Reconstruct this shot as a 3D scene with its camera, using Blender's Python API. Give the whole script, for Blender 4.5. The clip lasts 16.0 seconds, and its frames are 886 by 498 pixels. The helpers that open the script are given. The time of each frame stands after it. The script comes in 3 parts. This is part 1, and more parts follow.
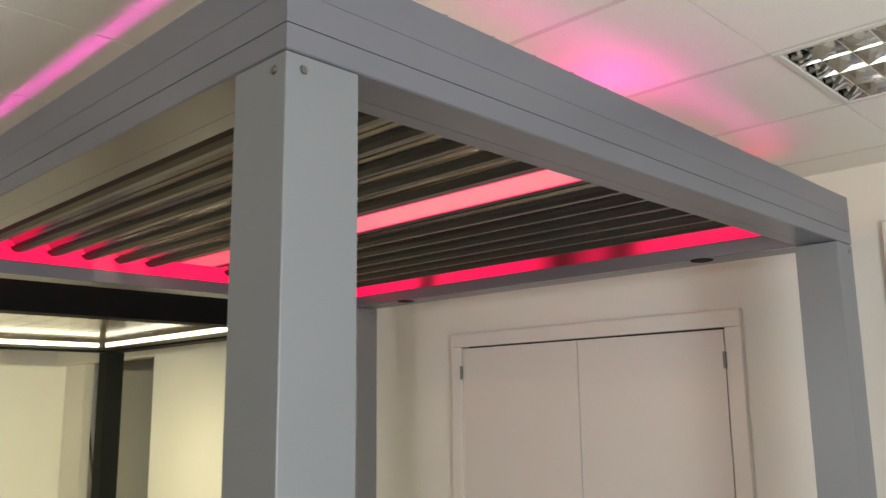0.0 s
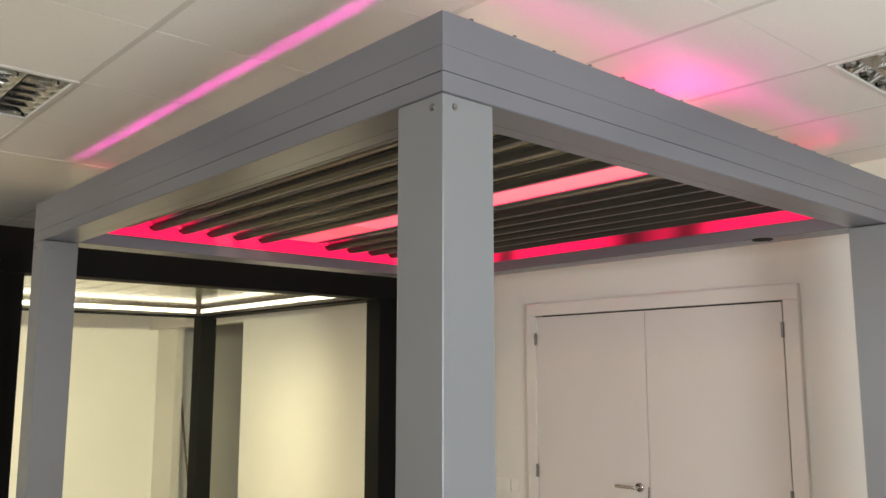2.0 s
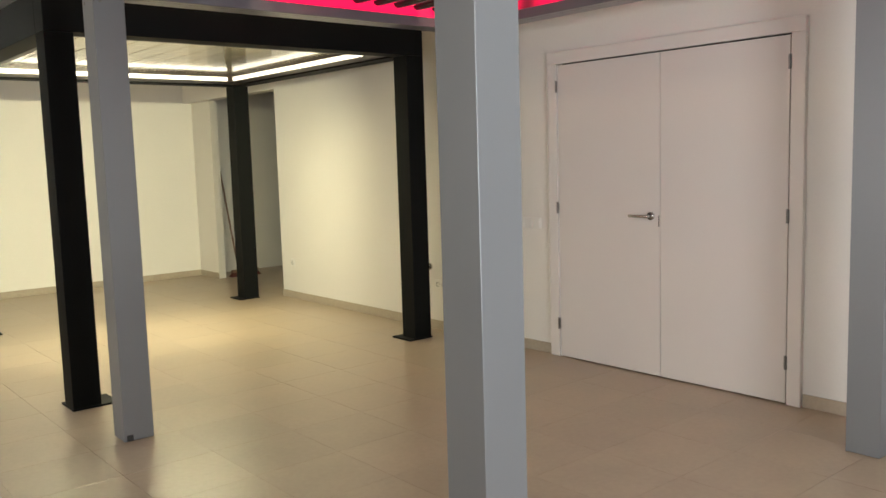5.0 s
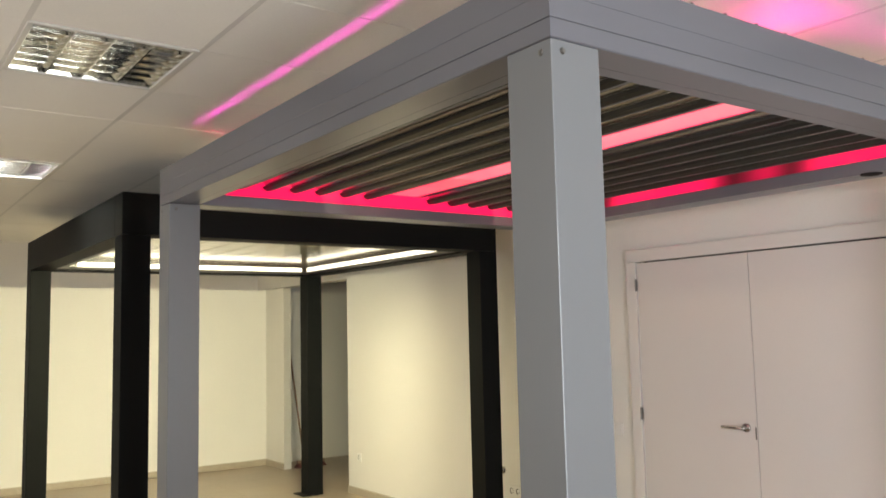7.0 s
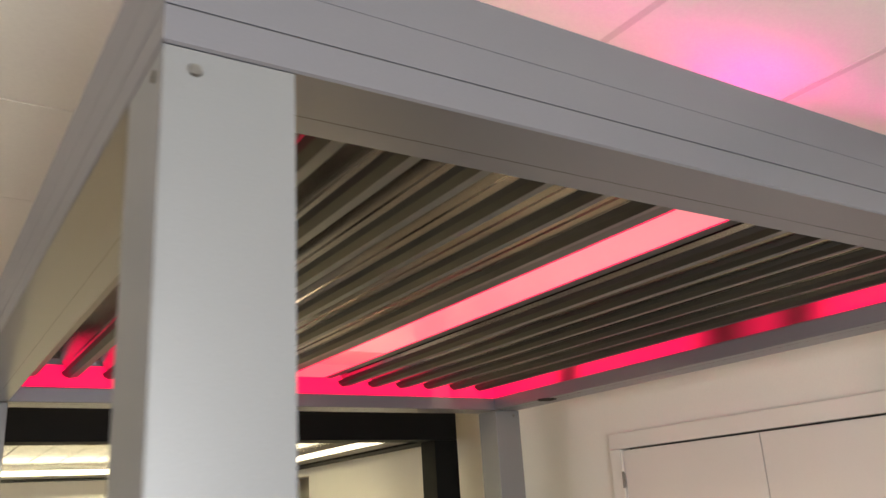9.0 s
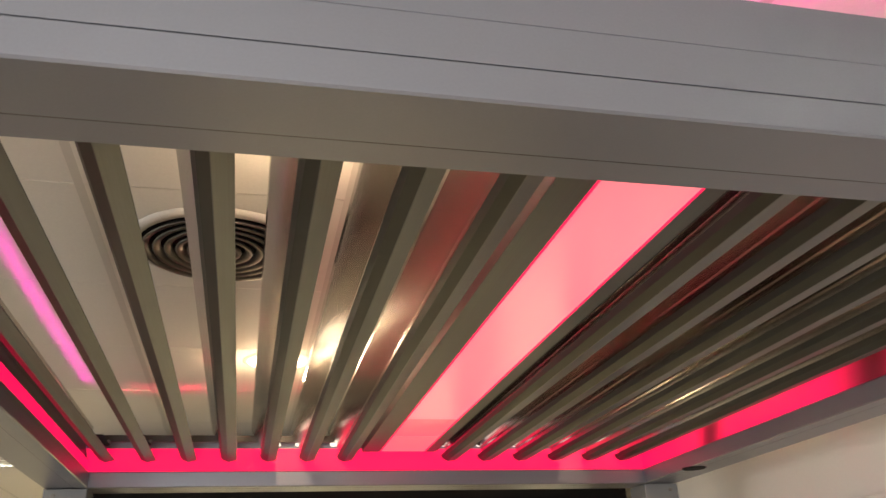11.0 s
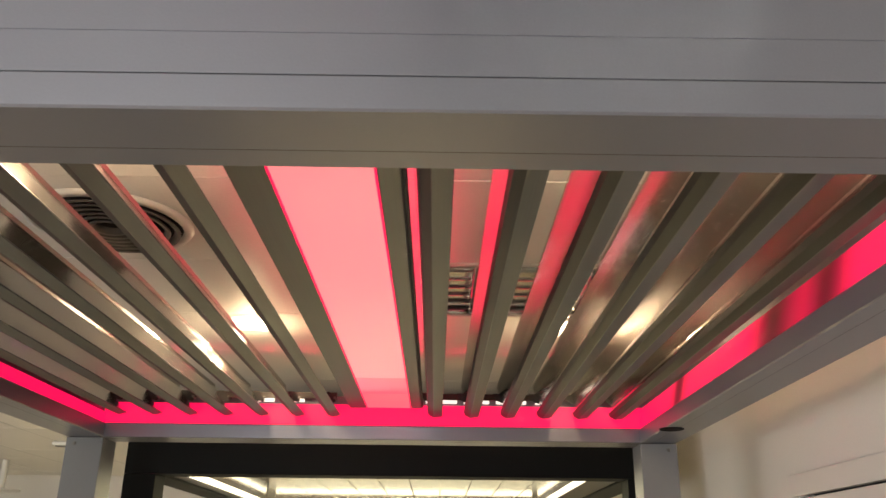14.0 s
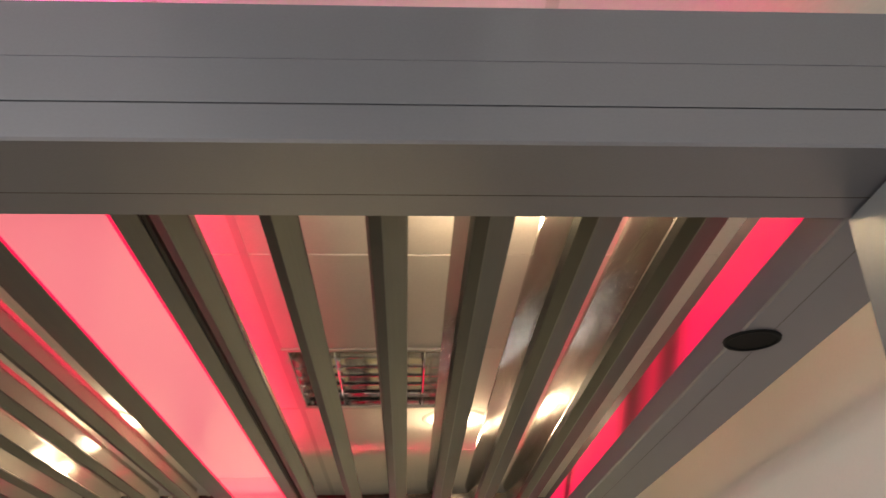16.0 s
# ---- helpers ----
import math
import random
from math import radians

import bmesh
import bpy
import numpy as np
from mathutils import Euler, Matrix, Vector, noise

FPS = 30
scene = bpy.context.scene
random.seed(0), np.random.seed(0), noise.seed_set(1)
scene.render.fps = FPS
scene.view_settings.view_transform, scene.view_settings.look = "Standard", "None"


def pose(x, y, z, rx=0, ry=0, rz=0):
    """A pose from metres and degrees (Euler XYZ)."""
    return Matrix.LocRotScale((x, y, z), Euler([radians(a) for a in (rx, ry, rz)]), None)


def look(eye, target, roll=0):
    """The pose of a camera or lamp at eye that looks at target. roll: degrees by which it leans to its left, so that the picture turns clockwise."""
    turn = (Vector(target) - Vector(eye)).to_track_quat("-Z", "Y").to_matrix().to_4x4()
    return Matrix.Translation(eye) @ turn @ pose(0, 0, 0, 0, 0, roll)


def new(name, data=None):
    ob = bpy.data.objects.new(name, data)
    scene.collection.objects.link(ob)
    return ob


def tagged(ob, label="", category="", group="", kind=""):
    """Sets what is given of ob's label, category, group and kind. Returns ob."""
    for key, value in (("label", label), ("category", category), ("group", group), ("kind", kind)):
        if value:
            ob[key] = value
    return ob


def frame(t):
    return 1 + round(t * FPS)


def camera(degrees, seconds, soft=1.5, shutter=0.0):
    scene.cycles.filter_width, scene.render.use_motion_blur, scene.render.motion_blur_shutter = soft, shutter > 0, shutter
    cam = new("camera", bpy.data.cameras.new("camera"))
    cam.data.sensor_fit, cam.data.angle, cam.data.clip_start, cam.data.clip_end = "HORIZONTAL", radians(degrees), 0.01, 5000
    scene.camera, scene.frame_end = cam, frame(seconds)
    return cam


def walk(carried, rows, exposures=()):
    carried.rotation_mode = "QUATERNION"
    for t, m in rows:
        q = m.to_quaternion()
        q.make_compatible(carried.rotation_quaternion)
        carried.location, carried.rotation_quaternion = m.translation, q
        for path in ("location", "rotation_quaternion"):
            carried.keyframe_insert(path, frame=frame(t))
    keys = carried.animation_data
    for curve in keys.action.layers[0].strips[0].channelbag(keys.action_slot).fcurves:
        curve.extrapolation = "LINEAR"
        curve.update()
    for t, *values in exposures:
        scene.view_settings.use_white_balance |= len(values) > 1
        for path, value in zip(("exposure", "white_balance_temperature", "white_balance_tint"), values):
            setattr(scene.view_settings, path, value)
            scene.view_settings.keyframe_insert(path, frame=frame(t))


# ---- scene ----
cam = camera(55.7, 16.0, shutter=0.4)
PATH = [
    (0, (-0.751, -1.094, 1.692), (0.652, 0.282, 2.059), -0.7),
    (0.5, (-0.83, -1.155, 1.691), (0.519, 0.278, 2.046), 0.3),
    (1, (-0.902, -1.22, 1.695), (0.39, 0.267, 2.038), 0.3),
    (1.5, (-1.026, -1.262, 1.683), (0.249, 0.243, 2.011), 0.3),
    (2, (-1.173, -1.314, 1.668), (0.145, 0.161, 1.96), -0.0),
    (2.5, (-1.256, -1.385, 1.656), (0.11, 0.058, 1.884), 0.4),
    (3, (-1.318, -1.48, 1.587), (0.063, -0.036, 1.674), 0.3),
    (3.5, (-1.375, -1.536, 1.509), (0.019, -0.104, 1.429), -0.3),
    (6, (-1.442, -1.562, 1.433), (-0.229, 0.012, 1.212), -1.1),
    (6.5, (-1.38, -1.475, 1.552), (-0.212, 0.148, 1.579), -1.2),
    (7, (-1.29, -1.364, 1.612), (-0.133, 0.255, 1.807), -1.3),
    (7.5, (-1.105, -1.231, 1.654), (0.057, 0.363, 1.98), -2.6),
    (8, (-0.819, -1.098, 1.728), (0.288, 0.5, 2.196), -2.6),
    (8.5, (-0.511, -0.934, 1.754), (0.57, 0.656, 2.305), -3.2),
    (9, (-0.199, -0.827, 1.763), (0.854, 0.761, 2.369), -3.6),
    (9.5, (0.106, -0.764, 1.769), (1.015, 0.883, 2.449), -2.8),
    (10, (0.357, -0.662, 1.779), (1.13, 1.015, 2.548), -3.2),
    (12.5, (1.204, -0.890, 1.751), (1.250, 0.918, 2.532), -0.28),
    (13, (1.364, -0.911, 1.747), (1.411, 0.906, 2.507), 0.14),
    (13.5, (1.486, -0.925, 1.735), (1.509, 0.901, 2.475), 1.06),
    (14, (1.573, -0.874, 1.770), (1.583, 0.968, 2.470), 0.62),
    (14.5, (1.654, -0.814, 1.769), (1.672, 1.025, 2.476), 0.23),
    (15, (1.723, -0.764, 1.782), (1.776, 1.045, 2.560), -0.03),
    (15.5, (1.823, -0.734, 1.801), (1.886, 1.046, 2.642), -0.70),
    (16, (1.908, -0.716, 1.777), (1.992, 1.026, 2.691), -1.1),
]
walk(cam, [(t, look(e, a, r)) for t, e, a, r in PATH], [(0, -0.38, 6350, 6), (1.5, -0.27, 6350, 7), (2.5, -0.22, 6350, 7), (3.5, -0.17, 6300, 8), (6, -0.42, 6300, 10), (7, -0.2, 6300, 10), (8, -0.2, 6350, 10), (9.5, -0.1, 6900, 10), (12.5, -0.2, 6750, 9), (14, -0.22, 6750, 9), (15, -0.23, 6800, 9), (16, -0.44, 6800, 9)])

# ---- world and lights ----
world = bpy.data.worlds.new("world")
scene.world = world
world.use_nodes = True
world.node_tree.nodes["Background"].inputs[0].default_value = (0.75, 0.85, 1.0, 1)
world.node_tree.nodes["Background"].inputs[1].default_value = 0.3


def area_lamp(name, m, sx, sy, watts, colour, spread=180):
    data = bpy.data.lights.new(name, "AREA")
    data.shape, data.size, data.size_y = "RECTANGLE", sx, sy
    data.energy, data.color = watts, colour
    data.spread = radians(spread)
    ob = new(name, data)
    ob.matrix_world = m
    return ob


LED = (1.0, 0.004, 0.08)
LED_SIDE = (0.92, 0.02, 0.45)
# added daylight fill in two unseen windows, behind the camera and to the west
area_lamp("window_fill", pose(0.25, -3.05, 1.45, 103, 0, 0), 0.9, 1.9, 120, (0.93, 0.97, 0.985))
area_lamp("window_fill", pose(-5.1, 1.6, 1.45, 120, 0, -90), 4.6, 1.9, 140, (1.0, 0.99, 0.95))
# up-facing coloured light lines on the ledges of the roof frame
for n, (x, y, turn, length) in enumerate(((0.116, 1.46, 0, 2.5), (2.451, 1.46, 0, 2.5), (1.3, 0.149, 90, 2.2), (1.3, 2.768, 90, 2.2))):
    area_lamp("ledge_light", pose(x, y, 2.470 if n == 0 else 2.435, 180, 0, turn), 0.016, length, (0.5, 1.2, 0.6, 1.2)[n] * length / 2.4, ((0.82, 0.02, 0.5), LED, LED_SIDE, LED)[n], (22, 70, 70, 70)[n])
# light that leaves the top of the light box near its front end
area_lamp("light_box_top", pose(1.353, 0.24, 2.452, 180, 0, 0), 0.16, 0.08, 0.9, LED_SIDE)
area_lamp("light_box_top", pose(1.353, 1.5, 2.452, 180, 0, 0), 0.28, 2.3, 8.0, LED, 130)
# warm light bars round the inside of the black pergola, aimed inward and down
for x, y, turn, length, watts, dip in ((1.29, 6.11, 180, 2.0, 32, 40), (1.15, 3.855, 0, 1.7, 76, 64), (0.235, 4.95, -90, 2.1, 5, 40), (2.375, 4.95, 90, 2.1, 18, 40)):
    area_lamp("bar_light", Matrix.Translation((x, y, 2.232)) @ Matrix.Rotation(radians(turn), 4, "Z") @ Matrix.Rotation(radians(dip), 4, "X"), length, 0.02, watts, (1.0, 0.92, 0.55), 104)


# ---- materials ----
def material(name, base, rough=0.5, metal=0.0, grain=0.0, grain_scale=(60, 60, 60), stain=0.0, stain_scale=1.5, bump=0.0, coat=0.0, rough_var=0.0, random_tint=0.0):
    """Procedural surface with fine grain, broad stains, relief and a little change of tone from piece to piece."""
    m = bpy.data.materials.new(name)
    m.use_nodes = True
    nt = m.node_tree
    b = nt.nodes["Principled BSDF"]
    b.inputs["Roughness"].default_value = rough
    b.inputs["Metallic"].default_value = metal
    b.inputs["Coat Weight"].default_value = coat
    b.inputs["Coat Roughness"].default_value = 0.12
    geo = nt.nodes.new("ShaderNodeNewGeometry")
    mp = nt.nodes.new("ShaderNodeMapping")
    mp.inputs["Scale"].default_value = grain_scale
    nt.links.new(geo.outputs["Position"], mp.inputs["Vector"])
    fine = nt.nodes.new("ShaderNodeTexNoise")
    fine.inputs["Scale"].default_value = 1.0
    fine.inputs["Detail"].default_value = 4
    nt.links.new(mp.outputs[0], fine.inputs["Vector"])
    broad = nt.nodes.new("ShaderNodeTexNoise")
    broad.inputs["Scale"].default_value = stain_scale
    broad.inputs["Detail"].default_value = 3
    nt.links.new(geo.outputs["Position"], broad.inputs["Vector"])

    def scaled(src, amount):
        r = nt.nodes.new("ShaderNodeMapRange")
        r.inputs["From Min"].default_value, r.inputs["From Max"].default_value = 0.25, 0.75
        r.inputs["To Min"].default_value, r.inputs["To Max"].default_value = 1 - amount, 1 + amount
        nt.links.new(src, r.inputs["Value"])
        return r.outputs[0]

    def times(a, c):
        k = nt.nodes.new("ShaderNodeMath")
        k.operation = "MULTIPLY"
        nt.links.new(a, k.inputs[0])
        nt.links.new(c, k.inputs[1])
        return k.outputs[0]

    f = times(scaled(fine.outputs[0], grain), scaled(broad.outputs[0], stain))
    if random_tint:
        info = nt.nodes.new("ShaderNodeObjectInfo")
        r = nt.nodes.new("ShaderNodeMapRange")
        r.inputs["To Min"].default_value, r.inputs["To Max"].default_value = 1 - random_tint, 1 + random_tint
        nt.links.new(info.outputs["Random"], r.inputs["Value"])
        f = times(f, r.outputs[0])
    mix = nt.nodes.new("ShaderNodeVectorMath")
    mix.operation = "SCALE"
    mix.inputs[0].default_value = base
    nt.links.new(f, mix.inputs["Scale"])
    nt.links.new(mix.outputs[0], b.inputs["Base Color"])
    if rough_var:
        r = nt.nodes.new("ShaderNodeMapRange")
        r.inputs["To Min"].default_value, r.inputs["To Max"].default_value = max(0.02, rough - rough_var), rough + rough_var
        nt.links.new(broad.outputs[0], r.inputs["Value"])
        nt.links.new(r.outputs[0], b.inputs["Roughness"])
    if bump:
        bp = nt.nodes.new("ShaderNodeBump")
        bp.inputs["Strength"].default_value = bump
        bp.inputs["Distance"].default_value = 0.002
        nt.links.new(fine.outputs[0], bp.inputs["Height"])
        nt.links.new(bp.outputs[0], b.inputs["Normal"])
    return m


def glowing(name, colour, strength, base=(0.8, 0.8, 0.8), rough=0.25):
    m = bpy.data.materials.new(name)
    m.use_nodes = True
    b = m.node_tree.nodes["Principled BSDF"]
    b.inputs["Base Color"].default_value = (*base, 1)
    b.inputs["Roughness"].default_value = rough
    b.inputs["Emission Color"].default_value = (*colour, 1)
    b.inputs["Emission Strength"].default_value = strength
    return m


M_GREY = material("grey_powder_coat", (0.205, 0.209, 0.222), 0.38, 0.2, 0.03, (300, 300, 300), 0.03, 1.2, 0.06, rough_var=0.05)
M_GREY_B = material("grey_powder_coat_beam", (0.205, 0.205, 0.238), 0.32, 0.5, 0.03, (300, 300, 300), 0.04, 1.2, 0.05, rough_var=0.05)
M_SEAM = material("dark_seam", (0.03, 0.03, 0.03), 0.7)
M_BLADE = material("satin_aluminium_blade", (0.47, 0.455, 0.425), 0.19, 1.0, 0.04, (260, 3, 260), 0.05, 2.0, 0.0, rough_var=0.05, random_tint=0.05)
# near-black colour carries the shade of the recess beside the foot
M_EDGE = material("shaded_blade_edge", (0.016, 0.017, 0.015), 0.42, 0.2, 0.05, (260, 3, 260), 0.05, 2.0, 0.05)
# emission stands in for the bright area beyond the slots, not a lamp
M_SLOT = glowing("white_slot_glow", (1.0, 0.97, 0.88), 1.3)
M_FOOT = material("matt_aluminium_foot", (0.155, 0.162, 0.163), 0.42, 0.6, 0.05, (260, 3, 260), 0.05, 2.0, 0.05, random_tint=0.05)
M_BLACK = material("black_powder_coat", (0.0035, 0.004, 0.004), 0.62, 0.0, 0.1, (300, 300, 300), 0.1, 1.0, 0.05)
M_BLACK.node_tree.nodes["Principled BSDF"].inputs["Specular IOR Level"].default_value = 0.13
M_GUTTER = material("dark_brown_gutter", (0.035, 0.022, 0.015), 0.35, 0.0, 0.1, (200, 200, 200), 0.1)
M_CEIL = material("mineral_ceiling_tile", (0.79, 0.765, 0.72), 0.6, 0.0, 0.03, (140, 140, 140), 0.03, 0.8, 0.25)
M_TBAR = material("ceiling_grid_bar", (0.62, 0.60, 0.56), 0.45, 0.0, 0.02)
M_WALL = material("painted_plaster", (0.76, 0.735, 0.69), 0.62, 0.0, 0.015, (90, 90, 90), 0.03, 0.9, 0.2)
M_SKIRT = material("beige_stone_skirting", (0.42, 0.36, 0.28), 0.3, 0.0, 0.08, (40, 40, 40), 0.06)
M_TILE = material("beige_porcelain_tile", (0.345, 0.272, 0.198), 0.33, 0.0, 0.05, (35, 35, 35), 0.09, 3.0, 0.04, rough_var=0.08, random_tint=0.04)
M_GROUT = material("grout", (0.35, 0.285, 0.21), 0.8, 0.0, 0.1)
M_DOOR = material("lacquered_door", (0.70, 0.655, 0.625), 0.36, 0.0, 0.01, (120, 120, 120), 0.02, 1.0, 0.03)
M_TRIM = material("white_lacquer_trim", (0.74, 0.70, 0.665), 0.34, 0.0, 0.01, (120, 120, 120), 0.02, 1.0, 0.03)
M_STEEL = material("brushed_steel", (0.55, 0.54, 0.52), 0.25, 1.0, 0.08, (300, 300, 40))
M_DARKSTEEL = material("dark_hinge_steel", (0.22, 0.21, 0.20), 0.35, 1.0, 0.08, (200, 200, 200))
M_MIRROR = material("polished_reflector", (0.80, 0.79, 0.76), 0.07, 1.0, 0.04, (80, 80, 80), 0.05, 6.0)
M_TUBE = material("unlit_tube_glass", (0.82, 0.82, 0.80), 0.2, 0.0, 0.02)
M_TUBE_ON = glowing("lit_tube", (0.97, 1.0, 0.93), 150.0)
M_PLASTIC = material("white_plastic", (0.78, 0.765, 0.73), 0.35, 0.0, 0.01)
M_HOLE = material("black_hole", (0.006, 0.006, 0.006), 0.6)
M_HOLE.node_tree.nodes["Principled BSDF"].inputs["Specular IOR Level"].default_value = 0.1
M_VENT = material("dark_grey_vent_metal", (0.10, 0.095, 0.09), 0.35, 0.7, 0.05)
M_CREAM = material("cream_glossy_panel", (0.40, 0.35, 0.245), 0.15, 0.0, 0.02, (200, 4, 200), 0.03, 1.5, 0.02, coat=0.8)
M_WARM = glowing("warm_white_led", (1.0, 0.90, 0.70), 2.4)
M_LED = glowing("pink_led_diffuser", LED, 1.5, (0.3, 0.01, 0.04), 0.6)
M_LED_WORN = glowing("failing_led_diffuser", LED, 1.45, (0.2, 0.01, 0.03), 0.5)
worn = M_LED_WORN.node_tree
worn_geo = worn.nodes.new("ShaderNodeNewGeometry")
worn_sep = worn.nodes.new("ShaderNodeSeparateXYZ")
worn.links.new(worn_geo.outputs["Position"], worn_sep.inputs[0])
worn_map = worn.nodes.new("ShaderNodeMapRange")
worn_map.inputs["From Max"].default_value = 2.917
worn.links.new(worn_sep.outputs["Y"], worn_map.inputs["Value"])
worn_ramp = worn.nodes.new("ShaderNodeValToRGB")
worn_ramp.color_ramp.interpolation = "EASE"
worn_ramp.color_ramp.elements[0].position, worn_ramp.color_ramp.elements[0].color = 0.26, (1, 1, 1, 1)
worn_ramp.color_ramp.elements[1].position, worn_ramp.color_ramp.elements[1].color = 0.32, (0.05, 0.05, 0.05, 1)
for place, level in ((0.365, 0.45), (0.43, 0.02), (0.51, 1), (0.70, 1), (0.745, 0.12), (0.79, 1)):
    worn_ramp.color_ramp.elements.new(place).color = (level, level, level, 1)
worn.links.new(worn_map.outputs[0], worn_ramp.inputs[0])
worn_gain = worn.nodes.new("ShaderNodeMath")
worn_gain.operation = "MULTIPLY"
worn_gain.inputs[1].default_value = 1.45
worn.links.new(worn_ramp.outputs[0], worn_gain.inputs[0])
worn.links.new(worn_gain.outputs[0], worn.nodes["Principled BSDF"].inputs["Emission Strength"])
M_PANEL = glowing("pink_light_panel", (1.0, 0.17, 0.25), 1.0, (0.6, 0.36, 0.38), 0.16)
M_PANEL_END = glowing("deep_pink_light_panel", (1.0, 0.08, 0.13), 1.0, (0.6, 0.3, 0.35), 0.12)
M_PANEL_TIP = glowing("salmon_light_panel", (1.0, 0.12, 0.15), 1.0, (0.6, 0.3, 0.33), 0.12)
# soft bright ceiling patch, its fading glow painted into the emission
M_SPOT_WARM = glowing("warm_ceiling_glow", (1.0, 0.82, 0.62), 9.0, (0.79, 0.765, 0.72), 0.6)
soft = M_SPOT_WARM.node_tree
soft_co = soft.nodes.new("ShaderNodeTexCoord")
soft_len = soft.nodes.new("ShaderNodeVectorMath")
soft_len.operation = "LENGTH"
soft.links.new(soft_co.outputs["Object"], soft_len.inputs[0])
soft_map = soft.nodes.new("ShaderNodeMapRange")
soft_map.interpolation_type = "SMOOTHERSTEP"
soft_map.inputs["From Min"].default_value, soft_map.inputs["From Max"].default_value = 0.02, 0.12
soft_map.inputs["To Min"].default_value, soft_map.inputs["To Max"].default_value = 14.0, 0.0
soft.links.new(soft_len.outputs["Value"], soft_map.inputs["Value"])
soft.links.new(soft_map.outputs[0], soft.nodes["Principled BSDF"].inputs["Emission Strength"])
# paint darkened to stand for the unlit corridor
M_DIM = material("shaded_corridor_paint", (0.10, 0.097, 0.082), 0.7, 0.0, 0.03, (60, 60, 60), 0.08)
M_WOOD = material("worn_wood_pole", (0.20, 0.12, 0.07), 0.5, 0.0, 0.15, (80, 80, 6), 0.1)
M_BRUSH = material("dark_red_bristle", (0.09, 0.025, 0.02), 0.8, 0.0, 0.3, (300, 300, 300))
M_FRAME = material("white_window_frame", (0.78, 0.77, 0.75), 0.35)


# ---- mesh helpers ----
ORIGIN = {}


def thing(name, at, label, category, group="", kind=""):
    """An Empty at the base of a thing that holds its parts."""
    ob = new(name)
    ob.location = at
    ob.empty_display_size = 0.1
    ORIGIN[ob.name] = Vector(at)
    return tagged(ob, label, category, group, kind)


def part(name, bm, mat, parent=None, label="", smooth=False):
    """Links a bmesh given in world places as one mesh object."""
    at = ORIGIN[parent.name] if parent else Vector((0, 0, 0))
    bmesh.ops.recalc_face_normals(bm, faces=bm.faces[:])
    if smooth:
        for f in bm.faces:
            f.smooth = True
    me = bpy.data.meshes.new(name)
    bm.to_mesh(me)
    bm.free()
    me.transform(Matrix.Translation(-at))
    for k in (mat if isinstance(mat, (list, tuple)) else [mat]):
        me.materials.append(k)
    ob = new(name, me)
    ob.parent = parent
    ORIGIN[ob.name] = at
    return tagged(ob, label)


def structure(name, bm, mat, label="", category=""):
    return tagged(part(name, bm, mat), label, category, kind="structure")


def add_box(bm, a, b, bevel=0.0, mat=0):
    r = bmesh.ops.create_cube(bm, size=1)
    vs = r["verts"]
    for v in vs:
        v.co = Vector([(a[i] + b[i]) / 2 + v.co[i] * (b[i] - a[i]) for i in range(3)])
    fs = list({f for v in vs for f in v.link_faces})
    for f in fs:
        f.material_index = mat
    if bevel:
        es = list({e for v in vs for e in v.link_edges})
        bmesh.ops.bevel(bm, geom=es, offset=bevel, segments=2, affect="EDGES", profile=0.5)
    return bm


def box(a, b, bevel=0.0):
    return add_box(bmesh.new(), a, b, bevel)


def add_cyl(bm, at, r, h, axis="z", seg=24, r2=None):
    """A capped cylinder or cone from at along an axis."""
    rr = r if r2 is None else r2
    turn = {"z": Matrix(), "x": Matrix.Rotation(radians(90), 4, "Y"), "y": Matrix.Rotation(radians(-90), 4, "X")}[axis]
    m = Matrix.Translation(at) @ turn @ Matrix.Translation((0, 0, h / 2))
    bmesh.ops.create_cone(bm, cap_ends=True, segments=seg, radius1=r, radius2=rr, depth=h, matrix=m)
    return bm


def lathe(profile, at, seg=36):
    """A body turned from (radius, height) pairs round a standing axis."""
    bm = bmesh.new()
    rings = []
    for r, z in profile:
        rings.append([bm.verts.new((at[0] + r * math.cos(2 * math.pi * k / seg), at[1] + r * math.sin(2 * math.pi * k / seg), at[2] + z)) for k in range(seg)])
    for a, b in zip(rings, rings[1:]):
        for k in range(seg):
            bm.faces.new((a[k], a[(k + 1) % seg], b[(k + 1) % seg], b[k]))
    return bm


def add_loft(bm, ends, closed=True):
    """Skins two outlines of equal length and caps them."""
    a, b = [[bm.verts.new(p) for p in e] for e in ends]
    n = len(a)
    for k in range(n):
        bm.faces.new((a[k], a[(k + 1) % n], b[(k + 1) % n], b[k]))
    if closed:
        bm.faces.new(a)
        bm.faces.new(b[::-1])
    return bm


def turned(bm, m):
    bmesh.ops.transform(bm, matrix=m, verts=bm.verts[:])
    return bm


# ---- room ----
CZ = 2.672          # ceiling height
XE = 2.965          # wall with the double door
YN, YS, XW = 8.65, -3.1, -5.2
DY0, DY1, DYM, DZ = 0.71, 2.375, 1.537, 2.03

floor = structure("floor", box((XW, YS, -0.12), (5.0, YN, -0.006)), M_GROUT, "beige porcelain tiled showroom floor", "floor")

